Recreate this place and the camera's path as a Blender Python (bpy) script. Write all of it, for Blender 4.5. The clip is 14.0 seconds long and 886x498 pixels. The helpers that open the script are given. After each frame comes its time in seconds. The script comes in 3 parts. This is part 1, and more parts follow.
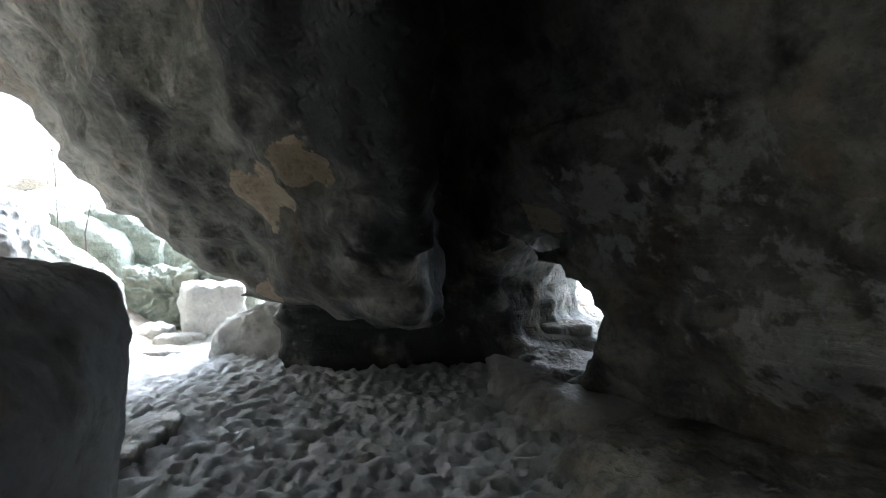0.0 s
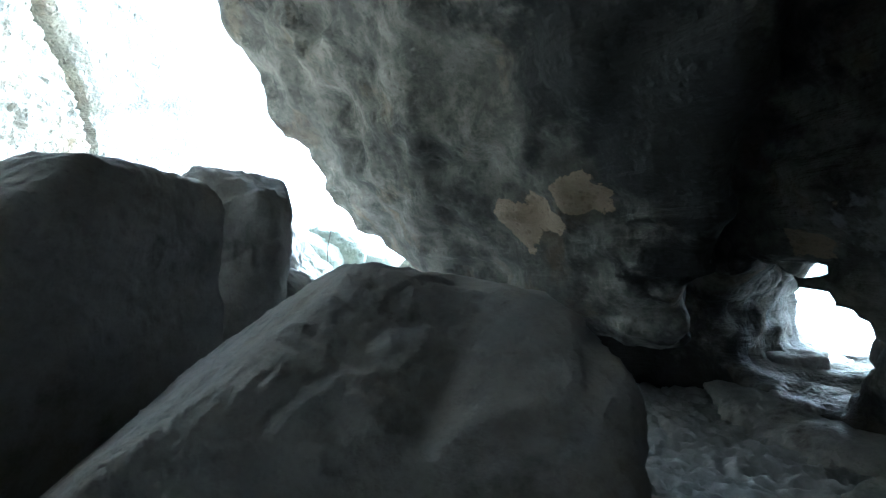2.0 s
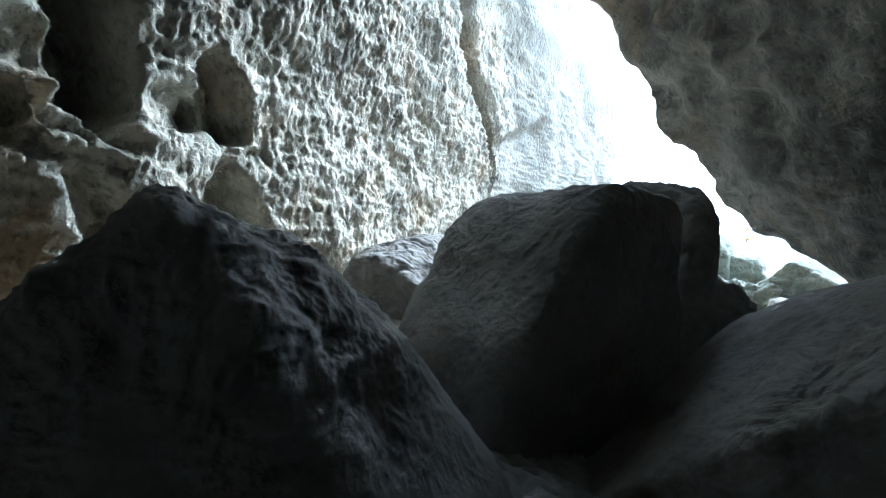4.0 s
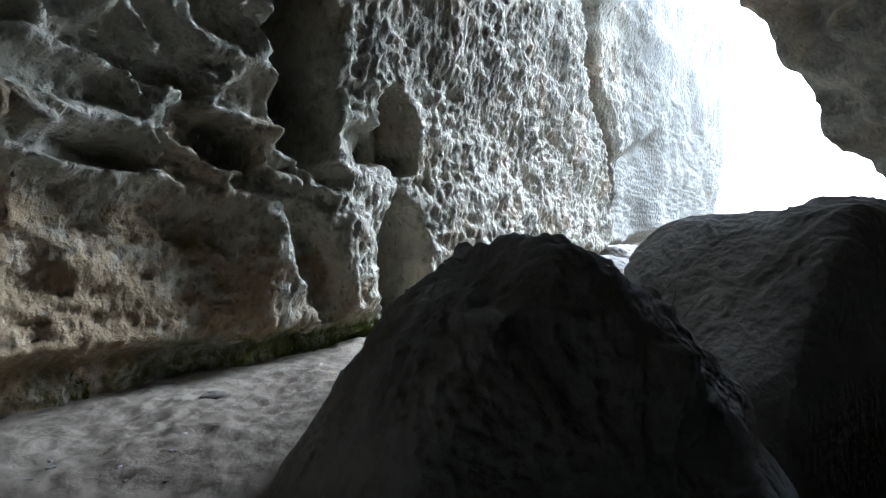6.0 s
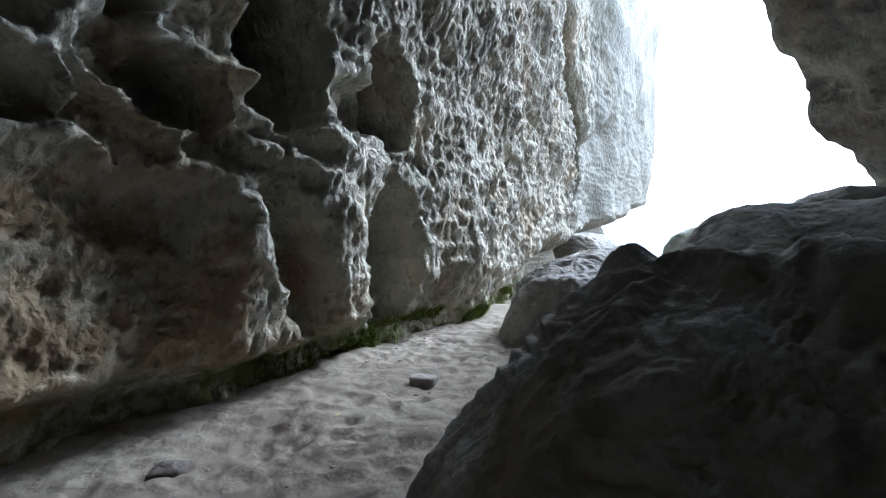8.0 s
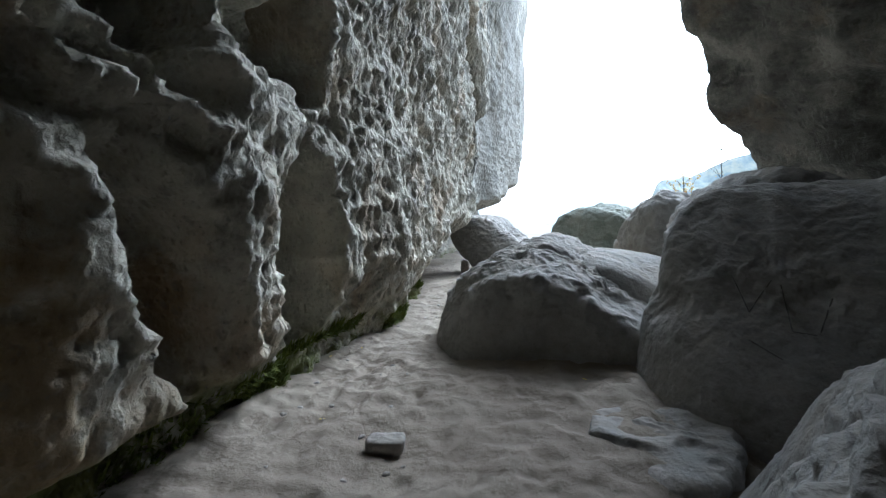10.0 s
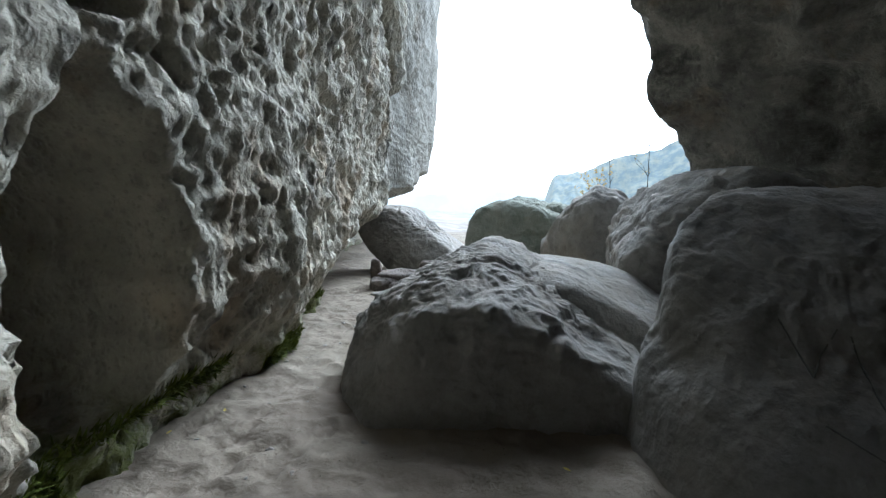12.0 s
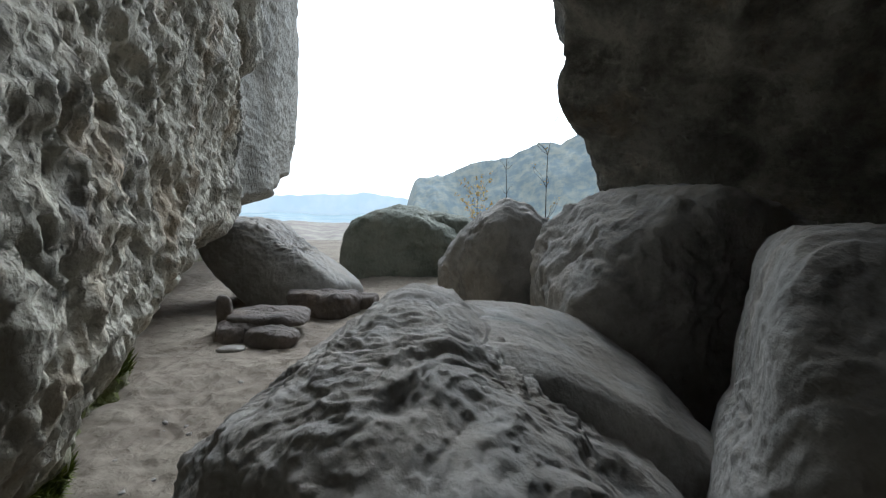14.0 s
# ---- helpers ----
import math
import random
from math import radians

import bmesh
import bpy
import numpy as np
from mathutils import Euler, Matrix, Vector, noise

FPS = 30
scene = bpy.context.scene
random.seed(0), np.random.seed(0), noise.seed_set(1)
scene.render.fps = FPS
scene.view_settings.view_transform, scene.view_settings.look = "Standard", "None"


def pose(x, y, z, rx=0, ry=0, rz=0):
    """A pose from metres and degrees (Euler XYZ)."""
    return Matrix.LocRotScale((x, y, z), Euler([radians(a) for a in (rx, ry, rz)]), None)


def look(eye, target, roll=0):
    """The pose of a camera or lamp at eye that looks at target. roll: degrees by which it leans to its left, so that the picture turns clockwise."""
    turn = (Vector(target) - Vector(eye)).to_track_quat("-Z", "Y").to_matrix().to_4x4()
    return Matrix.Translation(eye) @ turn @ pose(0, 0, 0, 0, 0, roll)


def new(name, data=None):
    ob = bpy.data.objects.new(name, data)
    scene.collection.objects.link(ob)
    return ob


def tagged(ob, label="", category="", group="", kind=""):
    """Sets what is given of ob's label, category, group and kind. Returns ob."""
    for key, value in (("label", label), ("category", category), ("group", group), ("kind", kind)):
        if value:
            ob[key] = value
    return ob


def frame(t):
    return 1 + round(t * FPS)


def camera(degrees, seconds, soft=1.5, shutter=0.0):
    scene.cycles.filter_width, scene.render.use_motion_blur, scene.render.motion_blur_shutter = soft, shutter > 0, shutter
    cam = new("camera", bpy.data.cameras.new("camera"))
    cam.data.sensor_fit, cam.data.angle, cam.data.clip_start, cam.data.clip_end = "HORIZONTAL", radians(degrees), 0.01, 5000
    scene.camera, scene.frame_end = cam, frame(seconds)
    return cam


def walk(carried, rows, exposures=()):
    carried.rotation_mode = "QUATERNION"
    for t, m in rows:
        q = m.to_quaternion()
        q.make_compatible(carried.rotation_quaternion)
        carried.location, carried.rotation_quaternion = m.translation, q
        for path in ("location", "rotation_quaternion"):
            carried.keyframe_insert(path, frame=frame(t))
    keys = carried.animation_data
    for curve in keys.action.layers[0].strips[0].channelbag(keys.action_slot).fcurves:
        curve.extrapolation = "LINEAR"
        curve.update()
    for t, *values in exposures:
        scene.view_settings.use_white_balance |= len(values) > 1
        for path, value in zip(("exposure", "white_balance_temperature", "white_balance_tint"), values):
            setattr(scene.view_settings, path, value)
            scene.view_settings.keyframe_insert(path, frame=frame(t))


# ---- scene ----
cam = camera(87.0, 14.0, 1.2, 0.12)
METRES, EYE, TILT, LEAN, TURN = 12.0, 0.95, -1.0, 0.0, 0.0
ROWS = [
    (0.0, 0.0, 0.0, 0.0, -0.0, 0.0, 0.0),
    (0.5, -0.0319, -0.0076, -0.0007, 2.44, -0.12, 0.88),
    (1.0, -0.0586, -0.0348, 0.0017, 5.25, 0.92, 0.88),
    (1.5, -0.0827, -0.0518, 0.0038, 9.23, 1.76, -0.45),
    (2.0, -0.1213, -0.0641, 0.0044, 15.51, 1.61, -1.33),
    (2.5, -0.1548, -0.0913, 0.0052, 24.99, 1.11, -2.4),
    (3.0, -0.1784, -0.1313, 0.0115, 36.79, 0.94, -3.17),
    (3.5, -0.1908, -0.1621, 0.0081, 45.13, 0.56, -3.27),
    (4.0, -0.2046, -0.1996, 0.005, 51.04, 0.4, -2.02),
    (6.5, -0.3015, -0.3032, 0.014, 59.78, 2.18, -1.32),
    (7.0, -0.3397, -0.3027, 0.0124, 56.26, 1.54, -1.73),
    (7.5, -0.376, -0.3073, 0.0145, 53.88, 0.63, -1.06),
    (8.0, -0.4081, -0.3132, 0.0222, 50.11, 0.48, -0.96),
    (10.5, -0.5732, -0.2538, 0.037, 30.02, -2.35, 0.34),
    (11.0, -0.5984, -0.228, 0.0429, 27.46, -2.39, -0.31),
    (11.5, -0.6048, -0.1952, 0.0468, 25.82, -2.36, -0.73),
    (12.0, -0.6173, -0.1653, 0.0469, 21.83, -3.44, -0.97),
    (12.5, -0.6324, -0.1358, 0.0543, 16.43, -3.53, -1.58),
    (13.0, -0.6466, -0.0988, 0.0536, 9.9, -3.54, -1.53),
    (13.5, -0.6625, -0.0631, 0.0597, 6.96, -3.27, -1.0),
    (14.0, -0.6911, -0.0276, 0.0695, 5.24, -2.97, -0.75),
]

from mathutils import bvhtree

# ---- light ----
EXPOSURES = [(0.0, 4.6, 5250, 7), (1.0, 4.85, 4850, 0), (1.5, 4.95, 4650, -3), (2.0, 4.7, 4600, -3), (2.5, 4.25, 4650, -4), (3.0, 3.5, 4750, -5), (4.0, 3.05, 4800, 0), (6.5, 2.6, 5000, 6), (8.0, 2.45, 5000, 6), (10.5, 1.85, 5100, 5), (12.5, 1.55, 5250, 4), (14.0, 0.88, 5500, 6)]
walk(cam, [(t, pose(0, 0, EYE, TILT, LEAN, TURN) @ pose(METRES * x, METRES * y, METRES * z, 90 + pitch, roll, yaw)) for t, x, y, z, yaw, pitch, roll in ROWS], EXPOSURES)

world = bpy.data.worlds.new("overcast")
scene.world = world
world.use_nodes = True
wn, wl = world.node_tree.nodes, world.node_tree.links
sky = wn.new("ShaderNodeTexSky")
sky.sky_type = "NISHITA"
sky.sun_disc = False
sky.sun_elevation, sky.sun_rotation = radians(44), radians(3)
sky.air_density, sky.dust_density = 1.6, 4.0
pale = wn.new("ShaderNodeHueSaturation")
pale.inputs["Saturation"].default_value = 0.14
wl.new(sky.outputs[0], pale.inputs["Color"])
wl.new(pale.outputs[0], wn["Background"].inputs[0])
wn["Background"].inputs[1].default_value = 0.15

sun = new("sun", bpy.data.lights.new("sun", "SUN"))
sun.data.energy, sun.data.angle, sun.data.color = 0.75, radians(34), (1.0, 0.97, 0.93)
sun.matrix_world = look((-6, 42, 41), (-8, 0, 0))


# ---- noise in numpy ----
def lattice(ix, iy, iz, seed):
    h = (ix.astype(np.uint32) * np.uint32(374761393) + iy.astype(np.uint32) * np.uint32(668265263)
         + iz.astype(np.uint32) * np.uint32(2147483647) + np.uint32(seed * 7919 + 17))
    h = (h ^ (h >> np.uint32(13))) * np.uint32(1274126177)
    h = (h ^ (h >> np.uint32(16))) * np.uint32(2246822519)
    return ((h ^ (h >> np.uint32(15))) & np.uint32(0xFFFFFF)).astype(np.float64) / 0xFFFFFF


def smooth_noise(p, seed=0):
    """Value noise in -1..1 at the rows of p."""
    i = np.floor(p).astype(np.int64)
    f = p - i
    f = f * f * f * (f * (f * 6 - 15) + 10)
    out = 0
    for a in (0, 1):
        for b in (0, 1):
            for c in (0, 1):
                w = (f[:, 0] if a else 1 - f[:, 0]) * (f[:, 1] if b else 1 - f[:, 1]) * (f[:, 2] if c else 1 - f[:, 2])
                out = out + w * lattice(i[:, 0] + a, i[:, 1] + b, i[:, 2] + c, seed)
    return out * 2 - 1


def fbm(p, octaves=4, seed=0, gain=0.5):
    out, amp = 0, 1.0
    for k in range(octaves):
        out = out + amp * smooth_noise(p * 2.03 ** k + 11.7 * k, seed + k)
        amp *= gain
    return out


def ridged(p, octaves=3, seed=0):
    out, amp = 0, 1.0
    for k in range(octaves):
        out = out + amp * (1 - 2 * np.abs(smooth_noise(p * 2.1 ** k + 5.3 * k, seed + k)))
        amp *= 0.5
    return out


def cells(p, seed=0, flat=False):
    """Distances to the nearest and second nearest of scattered points."""
    i = np.floor(p).astype(np.int64)
    f1 = np.full(len(p), 9.0)
    f2 = np.full(len(p), 9.0)
    for a in (-1, 0, 1):
        for b in (-1, 0, 1):
            for c in (0,) if flat else (-1, 0, 1):
                q = i + (a, b, c)
                d = np.sqrt(sum((q[:, k] + 0.1 + 0.8 * lattice(q[:, 0], q[:, 1], q[:, 2], seed + 31 * k) - p[:, k]) ** 2 for k in range(2 if flat else 3)))
                f2 = np.minimum(f2, np.maximum(f1, d))
                f1 = np.minimum(f1, d)
    return f1, f2


def step(x, a, b):
    t = np.clip((x - a) / (b - a), 0, 1)
    return t * t * (3 - 2 * t)


# ---- materials ----
class Nodes:
    """A short way of writing node materials."""

    def __init__(self, name):
        self.mat = bpy.data.materials.new(name)
        self.mat.use_nodes = True
        self.t = self.mat.node_tree
        self.bsdf = self.t.nodes["Principled BSDF"]
        self.at = self.add("ShaderNodeNewGeometry").outputs["Position"]

    def add(self, kind, **props):
        n = self.t.nodes.new(kind)
        for k, v in props.items():
            setattr(n, k, v)
        return n

    def put(self, socket, v):
        if isinstance(v, bpy.types.NodeSocket):
            self.t.links.new(v, socket)
        elif isinstance(v, tuple) and len(v) == 3 and socket.type == "RGBA":
            socket.default_value = (*v, 1)
        else:
            socket.default_value = v

    def scaled(self, sx, sy, sz):
        m = self.add("ShaderNodeMapping")
        self.put(m.inputs["Vector"], self.at)
        m.inputs["Scale"].default_value = (sx, sy, sz)
        return m.outputs[0]

    def noise(self, scale, detail=6, rough=0.6, at=None, warp=0.0):
        n = self.add("ShaderNodeTexNoise")
        self.put(n.inputs["Vector"], self.at if at is None else at)
        n.inputs["Scale"].default_value, n.inputs["Detail"].default_value = scale, detail
        n.inputs["Roughness"].default_value, n.inputs["Distortion"].default_value = rough, warp
        return n.outputs["Fac"]

    def voronoi(self, scale, at=None, feature="F1"):
        n = self.add("ShaderNodeTexVoronoi", feature=feature)
        self.put(n.inputs["Vector"], self.at if at is None else at)
        n.inputs["Scale"].default_value = scale
        return n.outputs["Distance"]

    def ramp(self, v, a, b, to0=0.0, to1=1.0):
        n = self.add("ShaderNodeMapRange", interpolation_type="SMOOTHSTEP")
        self.put(n.inputs[0], v)
        n.inputs[1].default_value, n.inputs[2].default_value, n.inputs[3].default_value, n.inputs[4].default_value = a, b, to0, to1
        return n.outputs[0]

    def math(self, op, a, b=0.0):
        n = self.add("ShaderNodeMath", operation=op)
        self.put(n.inputs[0], a)
        self.put(n.inputs[1], b)
        return n.outputs[0]

    def mix(self, f, a, b, mode="MIX"):
        n = self.add("ShaderNodeMix", data_type="RGBA", blend_type=mode)
        self.put(n.inputs[0], f)
        self.put(n.inputs[6], a)
        self.put(n.inputs[7], b)
        return n.outputs[2]

    def patches(self, spots, ragged=0.8, edge=0.08, scale=2.6):
        """A mask of ragged blots round the given (x, y, z, radius)."""
        out = None
        wob = self.math("MULTIPLY", self.math("SUBTRACT", self.noise(scale, 7, 0.6), 0.5), ragged * 6)
        for x, y, z, r in spots:
            d = self.add("ShaderNodeVectorMath", operation="DISTANCE")
            self.put(d.inputs[0], self.at)
            d.inputs[1].default_value = (x, y, z)
            m = self.ramp(self.math("ADD", self.math("DIVIDE", d.outputs["Value"], r), wob), 1 + edge, 1 - edge)
            out = m if out is None else self.math("MAXIMUM", out, m)
        return out

    def bump(self, height, distance, strength=1.0, under=None):
        n = self.add("ShaderNodeBump")
        n.inputs["Distance"].default_value, n.inputs["Strength"].default_value = distance, strength
        self.put(n.inputs["Height"], height)
        if under is not None:
            self.put(n.inputs["Normal"], under)
        return n.outputs[0]

    def done(self, colour, rough=0.9, normal=None):
        self.put(self.bsdf.inputs["Base Color"], colour)
        self.put(self.bsdf.inputs["Roughness"], rough)
        self.bsdf.inputs["Specular IOR Level"].default_value = 0.25
        if normal is not None:
            self.put(self.bsdf.inputs["Normal"], normal)
        return self.mat


def rock_material(name, light, mid, dark, ochre=0.3, moss=0.0, soot=0.0, pits=0.5, blots=(), strata=0.0, dust=0.0, relief=0.07):
    n = Nodes(name)
    broad = n.noise(0.5, 5, 0.6, warp=0.1)
    patch = n.noise(2.3, 8, 0.65, warp=0.1)
    grain = n.noise(38, 4, 0.7)
    c = n.mix(n.ramp(patch, 0.35, 0.65), mid, light)
    c = n.mix(n.ramp(n.noise(1.1, 9, 0.7, warp=0.1), 0.5, 0.72), c, dark)
    c = n.mix(n.math("MULTIPLY", n.ramp(n.noise(0.8, 6, 0.6, at=n.scaled(1.3, 1.3, 0.8)), 0.52, 0.66), ochre), c, (0.42, 0.27, 0.13))
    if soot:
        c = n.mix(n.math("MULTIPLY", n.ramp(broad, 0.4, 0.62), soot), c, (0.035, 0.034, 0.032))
    if moss:
        z = n.add("ShaderNodeSeparateXYZ")
        n.put(z.inputs[0], n.at)
        low = n.ramp(z.outputs[2], 0.6, 0.15)
        c = n.mix(n.math("MULTIPLY", n.math("MULTIPLY", low, n.ramp(n.noise(2.0, 7, 0.7), 0.4, 0.55)), moss), c, (0.11, 0.125, 0.02))
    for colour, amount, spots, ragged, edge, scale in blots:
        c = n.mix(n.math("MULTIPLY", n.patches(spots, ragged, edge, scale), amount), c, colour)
    fine = n.noise(14, 6, 0.7, warp=0.1)
    if dust:
        up = n.add("ShaderNodeSeparateXYZ")
        n.put(up.inputs[0], n.add("ShaderNodeNewGeometry").outputs["Normal"])
        lies = n.math("MULTIPLY", n.ramp(up.outputs[2], 0.5, 0.9), n.ramp(n.noise(3.2, 7, 0.65), 0.36, 0.58))
        c = n.mix(n.math("MULTIPLY", lies, dust), c, (0.33, 0.29, 0.24))
    c = n.mix(n.ramp(fine, 0.55, 0.75, 0.0, 0.45), c, dark)
    c = n.mix(0.35, c, n.mix(grain, (0.25, 0.25, 0.25), (1.0, 1.0, 1.0)), "MULTIPLY")
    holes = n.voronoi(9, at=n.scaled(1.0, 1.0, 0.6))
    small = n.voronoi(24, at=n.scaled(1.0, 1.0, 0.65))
    # pit centres take the dark tone too, which strengthens the relief
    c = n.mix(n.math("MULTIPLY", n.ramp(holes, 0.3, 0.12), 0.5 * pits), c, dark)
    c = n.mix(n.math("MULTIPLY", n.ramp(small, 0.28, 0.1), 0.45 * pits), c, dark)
    nrm = n.bump(n.ramp(holes, 0.12, 0.5), 0.03, pits)
    nrm = n.bump(n.ramp(small, 0.1, 0.5), 0.008, pits, nrm)
    nrm = n.bump(n.noise(6, 8, 0.62, warp=0.1), relief, 0.8, nrm)
    nrm = n.bump(fine, 0.014, 0.7, nrm)
    if strata:
        nrm = n.bump(n.noise(1.0, 6, 0.6, at=n.scaled(0.8, 0.8, 7)), strata, 0.8, nrm)
    nrm = n.bump(grain, 0.004, 0.5, nrm)
    return n.done(c, n.ramp(patch, 0.2, 0.8, 0.8, 0.97), nrm)


def sand_material():
    n = Nodes("sand")
    broad, patch, grain = n.noise(0.7, 5, 0.6), n.noise(4, 7, 0.65), n.noise(90, 3, 0.7)
    c = n.mix(n.ramp(broad, 0.35, 0.65), (0.225, 0.187, 0.145), (0.315, 0.27, 0.212))
    c = n.mix(n.math("MULTIPLY", n.ramp(patch, 0.5, 0.75), 0.5), c, (0.2, 0.158, 0.12))
    specks = n.math("MULTIPLY", n.ramp(n.voronoi(22), 0.16, 0.08), n.ramp(n.noise(1.5, 4, 0.6), 0.45, 0.6))
    c = n.mix(n.math("MULTIPLY", specks, 0.7), c, (0.1, 0.075, 0.055))
    c = n.mix(0.3, c, n.mix(grain, (0.3, 0.3, 0.3), (1.0, 1.0, 1.0)), "MULTIPLY")
    x = n.add("ShaderNodeSeparateXYZ")
    n.put(x.inputs[0], n.at)
    grey = n.mix(n.ramp(patch, 0.35, 0.7), (0.46, 0.45, 0.43), (0.33, 0.32, 0.3))
    c = n.mix(n.ramp(n.math("ADD", x.outputs[0], n.math("MULTIPLY", broad, 2.0)), -5.5, -3.5), c, grey)
    nrm = n.bump(n.voronoi(7, at=n.scaled(1, 1, 0.2), feature="SMOOTH_F1"), 0.05, 0.5)
    nrm = n.bump(n.noise(11, 9, 0.7), 0.04, 0.8, nrm)
    nrm = n.bump(n.voronoi(20, feature="F1"), 0.006, 0.4, nrm)
    nrm = n.bump(grain, 0.004, 0.7, nrm)
    return n.done(c, 0.95, nrm)


SCARS = [(-2.15, 5.3, 1.42, 0.36), (-1.78, 4.95, 1.5, 0.3), (-1.42, 4.5, 1.68, 0.3), (1.15, 5.58, 1.22, 0.24), (1.06, 4.95, 1.6, 0.1), (-0.65, 4.04, 1.13, 0.12), (-5.06, 6.41, 3.17, 0.16), (-2.5, 6.75, 0.2, 0.22)]
# soot blots; last three paint the shade under the lip and in a fissure
SOOT_AND_SHADE = [(-0.3, 3.2, 2.1, 1.7), (-0.4, 3.6, 1.3, 1.0), (-0.8, 3.0, 2.8, 1.5), (0.5, 6.0, 0.0, 1.2), (-0.5, 1.5, 4.5, 2.0), (-1.6, 8.0, -1.0, 1.3), (0.2, 8.2, -0.8, 1.2), (-0.3, 5.9, 0.3, 0.7)]
LICHEN = [(2.9, 3.6, 0.1, 0.5), (3.2, 3.1, 0.0, 0.4), (1.7, 4.8, 1.3, 0.35), (2.3, 3.9, 1.6, 0.3)]
GREYED = [(-13.8, 10.5, 4.0, 3.0), (-16.0, 15.0, 5.5, 5.5), (-18.5, 21.5, 7.0, 7.0), (-14.5, 10.5, 9.0, 4.0)]
OCHRE = [(-8.3, -3.8, 0.9, 0.9), (-8.0, -4.6, 0.7, 1.1), (-8.8, -2.9, 0.7, 0.5), (-9.6, -1.9, 0.9, 0.3)]
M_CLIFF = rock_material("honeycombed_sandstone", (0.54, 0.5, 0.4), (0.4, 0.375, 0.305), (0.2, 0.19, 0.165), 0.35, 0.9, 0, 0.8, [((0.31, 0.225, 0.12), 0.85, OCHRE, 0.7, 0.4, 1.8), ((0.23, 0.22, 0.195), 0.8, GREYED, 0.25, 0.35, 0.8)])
M_ROOF = rock_material("sooty_sandstone", (0.37, 0.348, 0.295), (0.17, 0.162, 0.138), (0.058, 0.057, 0.049), 0.3, 0, 0.5, 0.5, [((0.03, 0.029, 0.028), 0.92, SOOT_AND_SHADE, 0.7, 0.4, 1.2), ((0.5, 0.49, 0.45), 0.55, LICHEN, 1.6, 0.5, 4.0), ((0.45, 0.35, 0.245), 0.85, SCARS, 0.45, 0.05, 2.4)], 0.08, 0, 0.035)
# dark tone for the unseen wall and roof, set low to cut bounced light
M_UNSEEN = rock_material("unseen_dark_sandstone", (0.24, 0.23, 0.21), (0.16, 0.155, 0.145), (0.08, 0.078, 0.073), 0.1, 0, 0.6, 0.4)
M_BOULDER = rock_material("grey_sandstone", (0.38, 0.358, 0.328), (0.275, 0.263, 0.242), (0.15, 0.145, 0.135), 0.1, 0, 0, 0.3, (), 0, 0.5, 0.028)
M_FAR = rock_material("lichened_sandstone", (0.26, 0.27, 0.22), (0.19, 0.2, 0.16), (0.1, 0.11, 0.085), 0.1, 0, 0, 0.4)
M_PALE = rock_material("pale_sandstone", (0.5, 0.47, 0.42), (0.38, 0.36, 0.33), (0.22, 0.21, 0.19), 0.1, 0, 0, 0.4)
M_BROWN = rock_material("brown_sandstone", (0.2, 0.17, 0.148), (0.14, 0.12, 0.105), (0.075, 0.067, 0.06), 0.1, 0, 0, 0.4)
M_SAND = sand_material()


# ---- mesh helpers ----
def mesh_object(name, verts, faces, mat, parent=None, smooth=True):
    me = bpy.data.meshes.new(name)
    me.from_pydata(verts.tolist() if hasattr(verts, "tolist") else verts, [], faces.tolist() if hasattr(faces, "tolist") else faces)
    me.polygons.foreach_set("use_smooth", [smooth] * len(me.polygons))
    me.materials.append(mat)
    me.update()
    ob = new(name, me)
    if parent is not None:
        ob.parent = parent
    return ob


def grid_faces(nu, nv):
    i = np.arange((nu - 1) * (nv - 1))
    a = (i // (nv - 1)) * nv + i % (nv - 1)
    return np.stack([a, a + nv, a + nv + 1, a + 1], 1)


def fine_steps(stretches):
    """Coordinates from stretches of (start, end, step)."""
    return np.concatenate([np.arange(a, b, s) for a, b, s in stretches])


# ---- ground ----
def ground_height(x, y):
    path = np.interp(y, [-8, -4, 0, 4, 10, 25, 34, 60, 400], [-0.25, -0.2, 0.03, 0.12, 0.15, 0.4, -1.5, -14, -150])
    cave = np.interp(y, [-6, -2, 0, 2.2, 4.2, 9, 12, 25, 34, 60, 400], [-0.4, -0.5, -0.65, -1.2, -1.45, -1.4, -1.35, 0.3, -1.5, -14, -150])
    edge = np.interp(y, [-4, 6, 12], [-6.0, -6.5, -8.5])
    return path + (cave - path) * step(x, edge - 1.2, edge + 1.8)


def prints(p):
    """Shallow shoe prints along the path."""
    out = np.zeros(len(p))
    rng = np.random.default_rng(5)
    for k in range(64):
        y = -4 + 8.5 * rng.random()
        x = np.interp(y, [-4, -2.5, 0, 4], [-6.6, -8.0, -9.5, -10.6]) + rng.normal(0, 0.35)
        a = rng.normal(0.3, 0.35)
        dx, dy = p[:, 0] - x, p[:, 1] - y
        u, v = dx * math.cos(a) + dy * math.sin(a), -dx * math.sin(a) + dy * math.cos(a)
        r = np.hypot(u / 0.055, v / (0.14 + 0.0 * v))
        out = np.maximum(out, 0.03 * step(r, 1.12, 0.85))
        out -= 0.008 * step(np.abs(r - 1.3), 0.25, 0.0)
    return out


